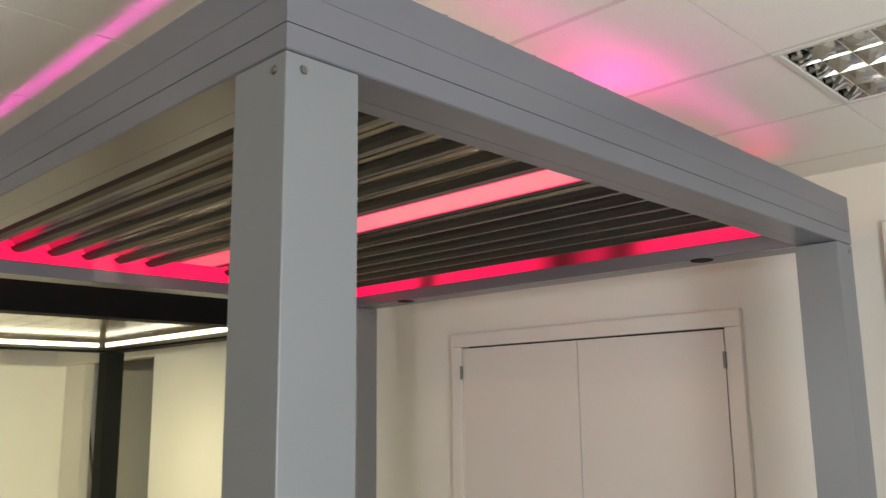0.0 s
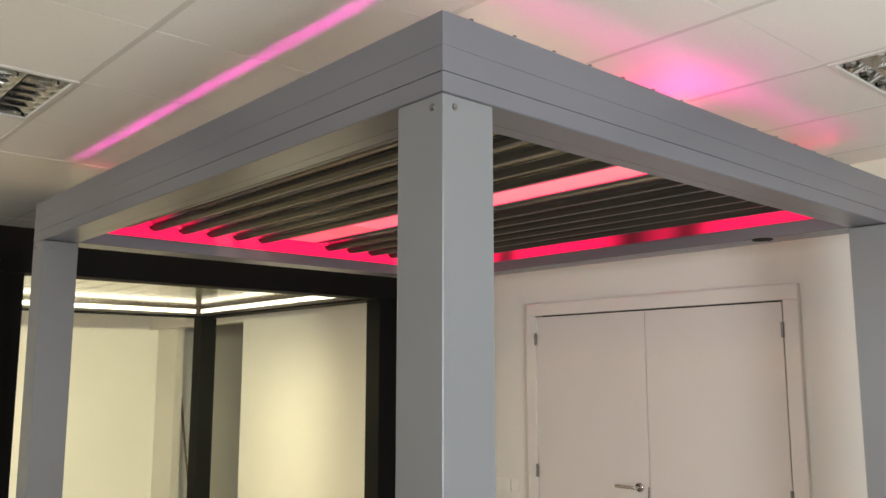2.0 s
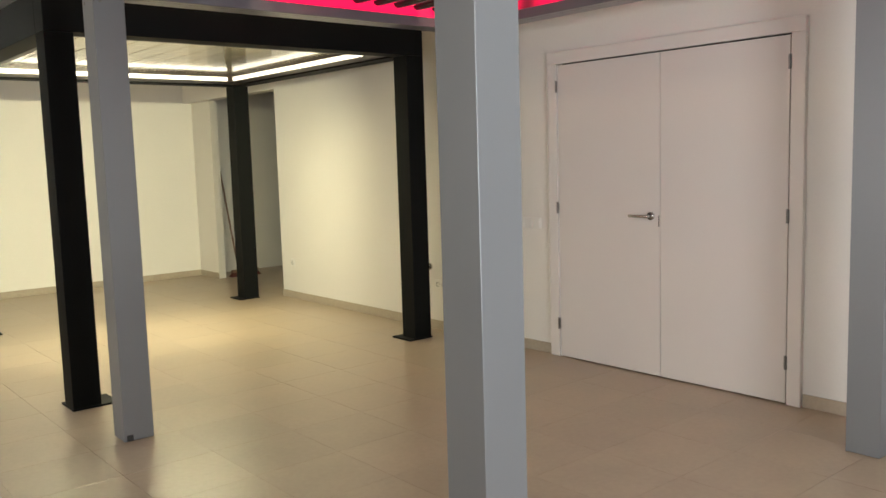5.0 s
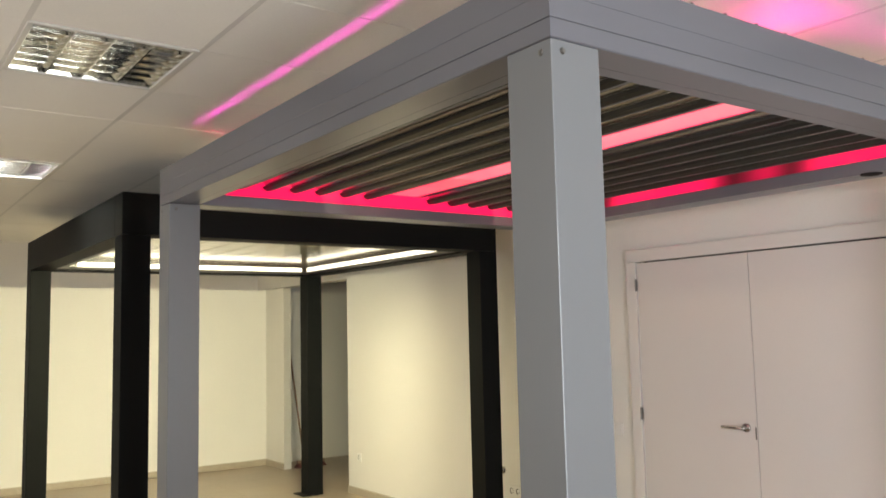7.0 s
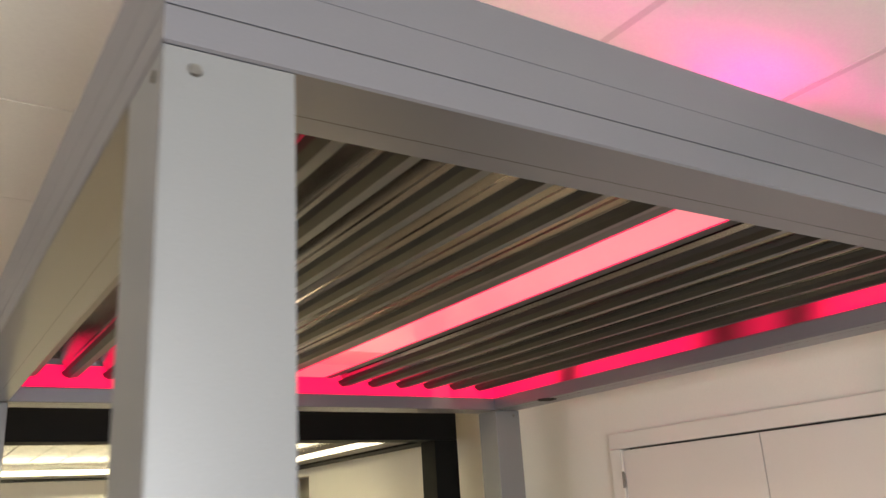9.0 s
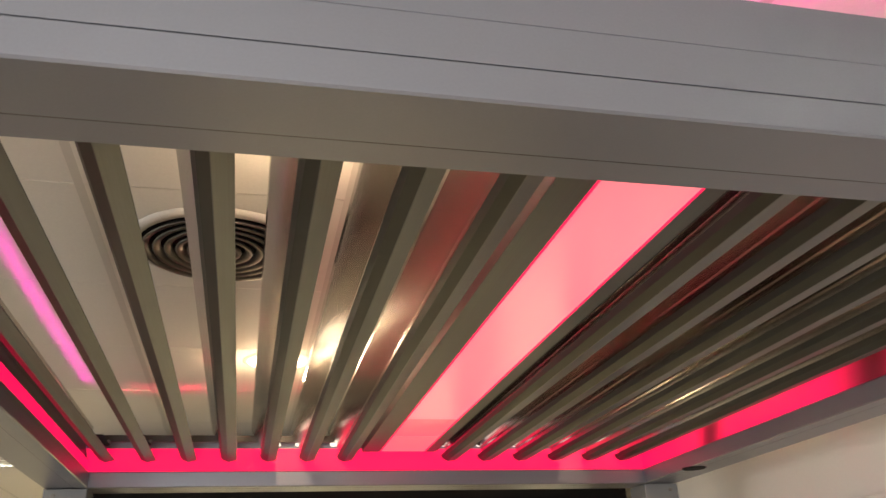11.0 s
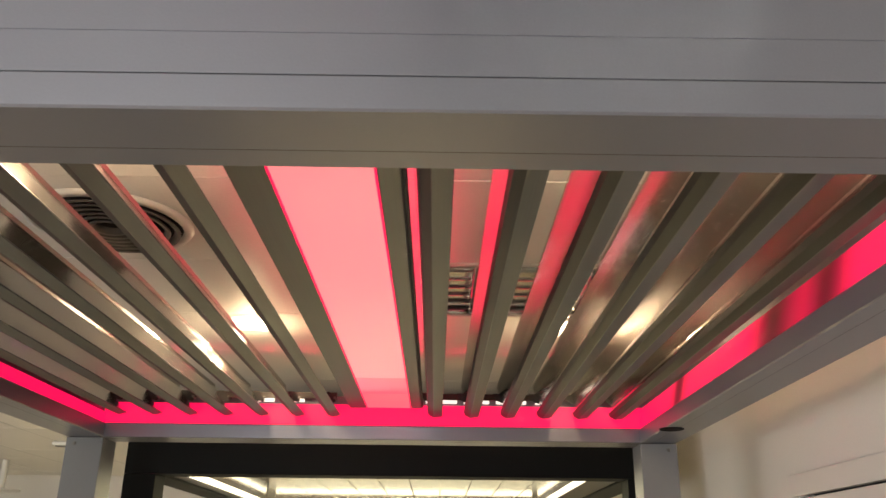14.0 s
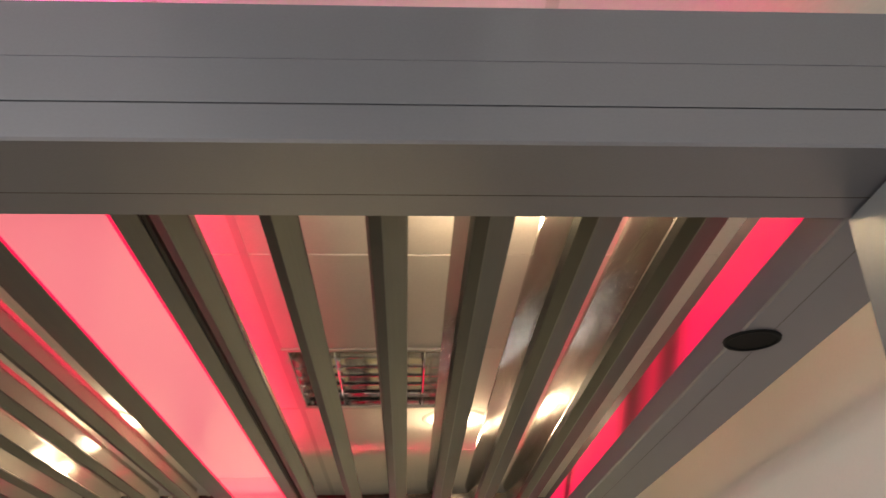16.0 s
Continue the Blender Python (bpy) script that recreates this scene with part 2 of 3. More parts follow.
ceiling_bm = bmesh.new()
CX0, CY0, CP, CQ = -0.242, -0.180, 0.591, 0.601
# cells (-5, 3) and (-5, 7) hold added luminaires that stay out of view
FIX_CELLS = {(-1, 3), (3, -1), (-1, 7), (3, 3), (-5, 3), (-5, 7)}
nx0, nx1 = math.floor((XW - CX0) / CP), math.ceil((XE - CX0) / CP)
ny0, ny1 = math.floor((YS - CY0) / CQ), math.ceil((YN - CY0) / CQ)
for i in range(nx0, nx1):
    for j in range(ny0, ny1):
        if (i, j) in FIX_CELLS:
            continue
        x0, x1 = max(CX0 + i * CP + 0.006, XW), min(CX0 + (i + 1) * CP - 0.006, XE)
        y0, y1 = max(CY0 + j * CQ + 0.002, YS), min(CY0 + (j + 1) * CQ - 0.002, YN)
        if x1 - x0 > 0.01 and y1 - y0 > 0.01:
            dz = random.uniform(-0.0012, 0.0012)
            add_box(ceiling_bm, (x0, y0, CZ + 0.002 + dz), (x1, y1, CZ + 0.016 + dz), 0.0)
structure("ceiling", ceiling_bm, M_CEIL, "white suspended ceiling of square mineral tiles", "ceiling")
bars = bmesh.new()
for i in range(nx0 + 1, nx1):
    add_box(bars, (CX0 + i * CP - 0.010, YS, CZ + 0.001), (CX0 + i * CP + 0.010, YN, CZ + 0.0035 + 0.012))
for j in range(ny0 + 1, ny1):
    add_box(bars, (XW, CY0 + j * CQ - 0.004, CZ + 0.0005 + 0.004), (XE, CY0 + j * CQ + 0.004, CZ + 0.014))
structure("ceiling_grid", bars, M_TBAR, "cream metal grid of the suspended ceiling", "ceiling grid")
structure("ceiling_slab", box((XW, YS, 2.95), (5.0, YN, 3.1)), M_WALL, "plain slab over the suspended ceiling", "slab")

wall_bm = bmesh.new()
add_box(wall_bm, (XE, YS, 0), (XE + 0.16, DY0 - 0.012, 2.95))
add_box(wall_bm, (XE, DY1 + 0.012, 0), (XE + 0.16, 6.33, 2.95))
add_box(wall_bm, (XE, DY0 - 0.012, DZ + 0.012), (XE + 0.16, DY1 + 0.012, 2.95))
add_box(wall_bm, (XE, 6.33, 2.18), (XE + 0.16, YN, 2.95))
add_box(wall_bm, (XE + 0.115, 8.13, 0), (XE + 0.21, YN, 2.18))
structure("wall_east", wall_bm, M_WALL, "cream painted wall with a double door", "wall")
structure("wall_north", box((XW, YN, 0), (5.0, YN + 0.15, 2.95)), M_WALL, "cream painted end wall", "wall")
WX0, WX1, WZ0, WZ1 = -0.25, 0.75, 0.45, 2.45
west = bmesh.new()
add_box(west, (XW - 0.15, YS, 0), (XW, -0.75, 2.95))
add_box(west, (XW - 0.15, 3.95, 0), (XW, YN, 2.95))
add_box(west, (XW - 0.15, -0.75, 0), (XW, 3.95, WZ0))
add_box(west, (XW - 0.15, -0.75, WZ1), (XW, 3.95, 2.95))
structure("wall_west", west, M_WALL, "cream painted side wall with an added wide window", "wall")
# unseen window, added to go with the west fill lamp
window = thing("added_window_2", (XW - 0.08, 1.6, WZ0), "added wide side window, white framed, out of view", "window", kind="structure")
fr = bmesh.new()
for a, b in (((-0.75, WZ0), (3.95, WZ0 + 0.06)), ((-0.75, WZ1 - 0.06), (3.95, WZ1)), ((-0.75, WZ0 + 0.06), (-0.69, WZ1 - 0.06)), ((3.89, WZ0 + 0.06), (3.95, WZ1 - 0.06)), ((1.57, WZ0 + 0.06), (1.63, WZ1 - 0.06))):
    add_box(fr, (XW - 0.11, a[0], a[1]), (XW - 0.05, b[0], b[1]), 0.004)
part("window_frame", fr, M_FRAME, window)
south = bmesh.new()
add_box(south, (XW, YS - 0.2, 0), (WX0, YS, 2.95))
add_box(south, (WX1, YS - 0.2, 0), (5.0, YS, 2.95))
add_box(south, (WX0, YS - 0.2, 0), (WX1, YS, WZ0))
add_box(south, (WX0, YS - 0.2, WZ1), (WX1, YS, 2.95))
structure("wall_south", south, M_WALL, "painted wall with an added tall window", "wall")
# unseen window, added and sized for the south fill lamp
window = thing("added_window_1", (0.25, YS - 0.1, WZ0), "added tall window, white framed, out of view", "window", kind="structure")
fr = bmesh.new()
for a, b in (((WX0, WZ0), (WX1, WZ0 + 0.06)), ((WX0, WZ1 - 0.06), (WX1, WZ1)), ((WX0, WZ0 + 0.06), (WX0 + 0.06, WZ1 - 0.06)), ((WX1 - 0.06, WZ0 + 0.06), (WX1, WZ1 - 0.06)), ((0.22, WZ0 + 0.06), (0.28, WZ1 - 0.06))):
    add_box(fr, (a[0], YS - 0.13, a[1]), (b[0], YS - 0.07, b[1]), 0.004)
part("window_frame", fr, M_FRAME, window)

# corridor behind the opening; its lack of light is painted into the walls
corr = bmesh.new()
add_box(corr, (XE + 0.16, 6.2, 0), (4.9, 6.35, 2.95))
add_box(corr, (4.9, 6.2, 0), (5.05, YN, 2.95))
structure("wall_corridor", corr, M_DIM, "corridor walls behind the opening, their dimness put into the colour", "wall")

# skirting
for n, (a, b) in enumerate((((XE - 0.012, YS, 0), (XE, DY0 - 0.09, 0.075)), ((XE - 0.012, DY1 + 0.09, 0), (XE, 6.33, 0.075)), ((XE + 0.103, 8.13, 0), (XE + 0.115, YN - 0.012, 0.075)), ((XW, YN - 0.012, 0), (XE + 0.115, YN, 0.075)))):
    structure("baseboard", box(a, b, 0.003), M_SKIRT, "low beige stone skirting along the wall", "baseboard")

# white panelled reveal next to the pergola on the door wall
rev = bmesh.new()
add_box(rev, (XE - 0.022, -1.35, 0), (XE, -0.01, 2.42), 0.006)
structure("trim", rev, M_FRAME, "smooth white boxed-out wall panel standing slightly proud", "wall panel")

# ---- double door ----
door = thing("door_1", (XE, DYM, 0), "closed pale lacquered double door in a flat frame", "door", kind="structure")
arch = bmesh.new()
XA = 2.934
add_box(arch, (XA, DY0 - 0.085, 0), (XE, DY0 - 0.006, DZ + 0.004), 0.003)
add_box(arch, (XA, DY1 + 0.006, 0), (XE, DY1 + 0.085, DZ + 0.004), 0.003)
add_box(arch, (XA, DY0 - 0.085, DZ + 0.0045), (XE, DY1 + 0.085, DZ + 0.085), 0.003)
part("door_frame", arch, M_TRIM, door)
back = bmesh.new()
add_box(back, (XE + 0.02, DY0 - 0.011, 0.001), (XE + 0.05, DY1 - 0.012, DZ + 0.011))
part("frame_lining", box((XE - 0.018, DY1 - 0.009, 0.001), (XE + 0.06, DY1 + 0.0055, DZ - 0.004)), M_FRAME, door, "white lining of the door frame")
part("rebate", back, M_SEAM, door, "dark gap behind the door leaves")
for y0, y1 in ((DY0 + 0.001, DYM - 0.002), (DYM + 0.002, DY1 - 0.010)):
    leaf = part("door_leaf", box((2.938, y0, 0.008), (2.978, y1, DZ - 0.005), 0.002), M_DOOR, door)
    if y1 > 2:
        hd = bmesh.new()
        add_cyl(hd, (2.937, DYM + 0.065, 1.024), 0.025, -0.012, "x", 24)
        add_cyl(hd, (2.928, DYM + 0.065, 1.024), 0.010, -0.040, "x", 16)
        add_box(hd, (2.880, DYM + 0.055, 1.014), (2.898, DYM + 0.205, 1.032), 0.007)
        part("door_handle", hd, M_STEEL, leaf, "brushed steel lever handle", True)
        part("lock_plate", box((2.934, DYM + 0.004, 0.96), (2.938, DYM + 0.012, 1.03), 0.001), M_DARKSTEEL, leaf)
for y in (DY0 - 0.002, DY1 + 0.001):
    for z in (0.24, 1.055, 1.883):
        hg = bmesh.new()
        add_cyl(hg, (2.928, y, z - 0.04), 0.0055, 0.08, "z", 12)
        add_box(hg, (2.929, y - 0.009, z - 0.037), (2.932, y + 0.009, z + 0.037))
        part("hinge", hg, M_DARKSTEEL, door, "small dark steel hinge")


# ---- wall plates ----
def wall_plate(y, z, gangs, label, category):
    w = 0.072 * gangs
    t = thing("light_switch" if category == "switch" else "wall_socket", (XE, y, z), label, category)
    part("plate", box((XE - 0.009, y - w / 2, z - 0.04), (XE, y + w / 2, z + 0.04), 0.003), M_PLASTIC, t)
    for g in range(gangs):
        yc = y - w / 2 + 0.072 * (g + 0.5)
        if category == "switch":
            part("rocker", box((XE - 0.014, yc - 0.026, z - 0.028), (XE - 0.008, yc + 0.026, z + 0.028), 0.002), M_PLASTIC, t)
        else:
            part("insert", turned(lathe([(0.0, -0.002), (0.016, -0.002), (0.018, 0.003), (0.021, 0.003)], (0, 0, 0), 20), Matrix.Translation((XE - 0.009, yc, z)) @ Matrix.Rotation(radians(-90), 4, "Y")), M_VENT, t, "round recessed socket insert")
    return t


wall_plate(2.60, 0.935, 1, "white single light switch beside the door frame", "switch")
wall_plate(2.715, 0.935, 2, "white double light switch beside the door frame", "switch")
wall_plate(6.10, 0.375, 1, "white wall socket low on the cream wall", "socket")
wall_plate(3.70, 0.378, 2, "white double wall socket low on the wall", "socket")
tap = thing("water_tap", (XE, 3.84, 0.52), "chrome wall tap low on the wall", "tap")
tb = bmesh.new()
add_cyl(tb, (XE, 3.84, 0.52), 0.028, -0.012, "x", 20)
add_cyl(tb, (XE - 0.01, 3.84, 0.52), 0.012, -0.06, "x", 16)
part("valve_body", tb, M_STEEL, tap, smooth=True)
part("spout", add_cyl(bmesh.new(), (XE - 0.06, 3.84, 0.455), 0.010, 0.07, "z", 14), M_STEEL, tap)
part("knob", add_cyl(bmesh.new(), (XE - 0.05, 3.84, 0.53), 0.022, 0.025, "z", 14, 0.016), M_DARKSTEEL, tap)

# ---- broom and dustpan in the corridor ----
broom = thing("broom", (3.33, 8.42, 0), "long wooden broom leaning in the dim corridor", "broom")
part("pole", add_loft(bmesh.new(), [[(3.36 + 0.013 * math.cos(k * math.pi / 4), 8.16 + 0.013 * math.sin(k * math.pi / 4), 0.06) for k in range(8)], [(3.30 + 0.012 * math.cos(k * math.pi / 4), 8.55 + 0.012 * math.sin(k * math.pi / 4), 1.80) for k in range(8)]]), M_WOOD, broom)
part("head", box((3.26, 8.12, 0.05), (3.62, 8.18, 0.085), 0.008), M_WOOD, broom)
part("bristles", add_loft(bmesh.new(), [[(3.27, 8.125, 0.05), (3.61, 8.125, 0.05), (3.61, 8.175, 0.05), (3.27, 8.175, 0.05)], [(3.24, 8.10, 0.0), (3.64, 8.10, 0.0), (3.64, 8.20, 0.0), (3.24, 8.20, 0.0)]]), M_BRUSH, broom)


# ---- recessed louvre luminaires ----
def luminaire(i, j, lit, label):
    x0, y0 = CX0 + i * CP + 0.004, CY0 + j * CQ + 0.004
    x1, y1 = x0 + CP - 0.008, y0 + CQ - 0.008
    t = thing("ceiling_light", ((x0 + x1) / 2, (y0 + y1) / 2, CZ), label, "ceiling light", "recessed ceiling lights")
    tray = bmesh.new()
    add_box(tray, (x0, y0, CZ + 0.09), (x1, y1, CZ + 0.095))
    for a, b in (((x0, y0), (x0 + 0.006, y1)), ((x1 - 0.006, y0), (x1, y1)), ((x0 + 0.006, y0), (x1 - 0.006, y0 + 0.006)), ((x0 + 0.006, y1 - 0.006), (x1 - 0.006, y1))):
        add_box(tray, (a[0], a[1], CZ + 0.004), (b[0], b[1], CZ + 0.09))
    part("housing", tray, M_MIRROR, t)
    rim = bmesh.new()
    for a, b in (((x0, y0), (x0 + 0.018, y1)), ((x1 - 0.018, y0), (x1, y1)), ((x0 + 0.018, y0), (x1 - 0.018, y0 + 0.018)), ((x0 + 0.018, y1 - 0.018), (x1 - 0.018, y1))):
        add_box(rim, (a[0], a[1], CZ - 0.004), (b[0], b[1], CZ + 0.004), 0.001)
    part("rim", rim, M_TBAR, t)
    bays = 4
    w = (x1 - x0 - 0.04) / bays
    for k in range(bays):
        xc = x0 + 0.02 + w * (k + 0.5)
        part("tube", add_cyl(bmesh.new(), (xc, y0 + 0.02, CZ + 0.066), 0.009, CQ - 0.048, "y", 12), M_TUBE_ON if lit else M_TUBE, t, "" if lit else "unlit white fluorescent tube", True)
    for k in range(bays + 1):
        xc = x0 + 0.02 + w * k
        h = 0.016
        sec = [(xc - 0.002, CZ + 0.001), (xc + 0.002, CZ + 0.001), (xc + 0.006, CZ + 0.018), (xc + h, CZ + 0.05), (xc - h, CZ + 0.05), (xc - 0.006, CZ + 0.018)]
        part("long_reflector", add_loft(bmesh.new(), [[(x, y0 + 0.02, z) for x, z in sec], [(x, y1 - 0.02, z) for x, z in sec]]), M_MIRROR, t)
    for k in range(1, 7):
        yc = y0 + (y1 - y0) * k / 7
        sec = [(yc - 0.0015, CZ + 0.001), (yc + 0.0015, CZ + 0.001), (yc + 0.004, CZ + 0.02), (yc + 0.011, CZ + 0.045), (yc - 0.011, CZ + 0.045), (yc - 0.004, CZ + 0.02)]
        part("cross_lamella", add_loft(bmesh.new(), [[(x0 + 0.02, y, z) for y, z in sec], [(x1 - 0.02, y, z) for y, z in sec]]), M_MIRROR, t)
    return t


# the lit pair at i = -5 is unseen fill, added to brighten the west side
for (i, j), lit, words in (((-1, 3), False, "unlit recessed mirror louvre ceiling light"), ((3, -1), False, "unlit recessed mirror louvre ceiling light"), ((-1, 7), True, "lit recessed mirror louvre ceiling light, cool white"), ((-5, 3), True, "lit recessed mirror louvre ceiling light, cool white"), ((-5, 7), True, "lit recessed mirror louvre ceiling light, cool white"), ((3, 3), False, "unlit recessed louvre ceiling light above the open blades")):
    luminaire(i, j, lit, words)

# ---- round air diffuser ----
vx, vy = CX0 + 1.5 * CP, CY0 + 2.5 * CQ
vent = thing("ceiling_vent", (vx, vy, CZ), "round dark metal ceiling vent with concentric rings", "ceiling vent")
part("backing", lathe([(0.0, -0.0015), (0.205, -0.0015), (0.205, 0.001)], (vx, vy, CZ), 40), M_HOLE, vent)
part("outer_ring", lathe([(0.200, -0.002), (0.204, -0.012), (0.225, -0.008), (0.230, 0.0)], (vx, vy, CZ), 40), M_TBAR, vent, smooth=True)
for k in range(6):
    r = 0.035 + 0.028 * k
    part("ring", lathe([(r, -0.002), (r + 0.004, -0.016), (r + 0.018, -0.020), (r + 0.020, -0.016), (r + 0.006, -0.010), (r + 0.003, -0.002)], (vx, vy, CZ), 40), M_VENT, vent, smooth=True)

# ---- added warm discs and point lights for bright ceiling patches over the blades ----
for x, y in ((0.83, 2.36), (0.84, 0.68), (2.09, 0.72), (2.09, 2.36)):
    dl = thing("ceiling_glow", (x, y, CZ), "added flush disc with a soft warm glow for a bright ceiling patch", "ceiling lamp", "warm lamps over the roof blades")
    bulb = bpy.data.lights.new("glow_fill", "POINT")
    bulb.energy, bulb.color, bulb.shadow_soft_size = 6.0, (1.0, 0.73, 0.45), 0.02
    new("glow_fill", bulb).location = (x, y, CZ - 0.075)
    part("diffuser", lathe([(0.0, -0.0035), (0.105, -0.003), (0.12, -0.002), (0.125, 0.001)], (x, y, CZ), 32), M_SPOT_WARM, dl, smooth=True)

# ---- emergency light and disc lamp on the far ceiling ----
em = thing("emergency_light", (-1.36, 5.93, CZ), "small grey emergency light on the ceiling", "emergency light")
part("housing", box((-1.46, 5.88, CZ - 0.03), (-1.26, 5.98, CZ), 0.008), M_PLASTIC, em)
part("lens", box((-1.44, 5.895, CZ - 0.036), (-1.28, 5.965, CZ - 0.0305), 0.002), M_VENT, em)
pl = thing("disc_lamp", (-2.45, 7.2, CZ), "flat white disc lamp on a short stem", "pendant lamp")
part("stem", add_cyl(bmesh.new(), (-2.45, 7.2, 2.42), 0.03, CZ - 2.42, "z", 16), M_PLASTIC, pl)
part("disc", lathe([(0.0, -0.012), (0.15, -0.012), (0.17, -0.004), (0.17, 0.004), (0.03, 0.02)], (-2.45, 7.2, 2.40), 32), M_PLASTIC, pl, smooth=True)

# ---- grey pergola ----
W, D, PW = 2.60, 2.917, 0.155
ZB, ZT = 2.2768, 2.4665
perg = thing("pergola", (W / 2, D / 2, 0), "grey aluminium pergola with open roof blades and pink light strips", "pergola")


def post_mesh(x0, y0, x1, y1, z1):
    return box((x0, y0, 0.002), (x1, y1, z1), 0.0022)


for x0 in (0.0, W - PW):
    for y0 in (0.0, D - PW):
        p = part("post", post_mesh(x0, y0, x0 + PW, y0 + PW, ZB - 0.0025), M_GREY, perg)
        # two screws near the head on the faces that look outward and forward
        xs = x0 + (0.036 if x0 == 0 else PW - 0.036)
        ys = y0 + (0.034 if y0 == 0 else PW - 0.034)
        for kind in (0, 1):
            sb = bmesh.new()
            if kind == 0:
                add_cyl(sb, (xs, y0, ZB - 0.028), 0.0085, -0.0035, "y", 16, 0.0065)
                add_cyl(sb, (xs, y0 - 0.0035, ZB - 0.028), 0.003, -0.0006, "y", 6)
            else:
                xf, sgn = (x0, -1) if x0 == 0 else (x0 + PW, 1)
                add_cyl(sb, (xf, ys, ZB - 0.028), 0.0085, sgn * 0.0035, "x", 16, 0.0065)
                add_cyl(sb, (xf + sgn * 0.0035, ys, ZB - 0.028), 0.003, sgn * 0.0006, "x", 6)
            part("screw", sb, M_DARKSTEEL, p, "steel screw")
notch = box((0.012, D - PW - 0.004, 0.004), (0.045, D - PW + 0.004, 0.035))
part("foot_notch", notch, M_SEAM, perg, "dark drain notch at the post foot")

# beam outline: d inward from the outer face, z up
G1, G2 = 2.3250, 2.3852
BEAM = [(0.0, ZB + 0.003), (0.003, ZB), (PW - 0.003, ZB), (PW, ZB + 0.003), (PW, 2.333), (PW - 0.003, 2.336),
        (0.138, 2.337), (0.126, 2.431), (0.126, ZT - 0.003), (0.123, ZT), (0.003, ZT), (0.0, ZT - 0.003),
        (0.0, G2 + 0.001), (0.001, G2 + 0.0005), (0.001, G2 - 0.0005), (0.0, G2 - 0.001), (0.0, G1 + 0.0011), (0.004, G1 + 0.0008), (0.004, G1 - 0.0008), (0.0, G1 - 0.0011)]


def beam_place(side, d, z, end):
    """Mitred beam ends."""
    if side == "front":
        return ((d, d, z), (W - d, d, z))[end]
    if side == "back":
        return ((d, D - d, z), (W - d, D - d, z))[end]
    if side == "left":
        return ((d, d, z), (d, D - d, z))[end]
    return ((W - d, d, z), (W - d, D - d, z))[end]


def seam_mesh(side):
    bm = bmesh.new()
    sec = [(0.002, G1 - 0.0007), (0.002, G1 + 0.0007), (0.0039, G1 + 0.0007), (0.0039, G1 - 0.0007)]
    return add_loft(bm, [[beam_place(side, d, z, e) for d, z in sec] for e in (0, 1)])


for side in ("front", "back", "left", "right"):
    b = part("beam", add_loft(bmesh.new(), [[beam_place(side, d, z, e) for d, z in BEAM] for e in (0, 1)]), M_GREY_B, perg)
    part("seam", seam_mesh(side), M_SEAM, b, "thin dark joint line")
    under = [(0.1035, ZB - 0.0003), (0.1047, ZB - 0.0003), (0.1047, ZB + 0.001), (0.1035, ZB + 0.001)]
    part("seam", add_loft(bmesh.new(), [[beam_place(side, d, z, e) for d, z in under] for e in (0, 1)]), M_GUTTER, b, "thin dark joint line")
    # the strip on the side away from the wall is lower
    top = 2.386 if side == "left" else 2.4295
    lean = (top - 2.3375) / 0.092
    sec = [(PW - 0.003, 2.3375), (PW - 0.003 - 0.0205 * lean, top), (0.150 - 0.0215 * lean, top), (0.150, 2.3375)]
    part("led_strip", add_loft(bmesh.new(), [[beam_place(side, d, z, e) for d, z in sec] for e in (0, 1)]), M_LED_WORN if side == "right" else M_LED, b, "pink light strip with failing stretches" if side == "right" else "glowing pink light strip")

# bolts along the top of the front beam
for k in range(13):
    x = 0.12 + 0.147 * k if k < 7 else 1.45 + 0.147 * (k - 7)
    bb = bmesh.new()
    add_cyl(bb, (x, 0.034, ZT), 0.0065, 0.016, "z", 6)
    add_cyl(bb, (x, 0.034, ZT + 0.016), 0.0055, 0.005, "z", 12)
    part("bolt", bb, M_DARKSTEEL, perg, "small dark bolt on the beam top")

# round sockets in the underside of the beam by the wall
for y in (0.555, 2.372):
    s = part("speaker_ring", turned(lathe([(0.038, 0.001), (0.040, -0.004), (0.046, -0.003), (0.047, 0.001)], (0, 0, 0), 28), Matrix.Translation((2.476, y, ZB))), M_HOLE, perg, "black round fitting in the beam underside", True)
    part("grille", lathe([(0.0, -0.0015), (0.039, -0.0015), (0.039, 0.001)], (2.476, y, ZB), 28), M_HOLE, s)

# roof blades
TILT_WEST, TILT_EAST = 34.0, 21.0      # the two banks of blades stand at angles of their own
Y0, Y1 = PW + 0.012, D - PW - 0.012


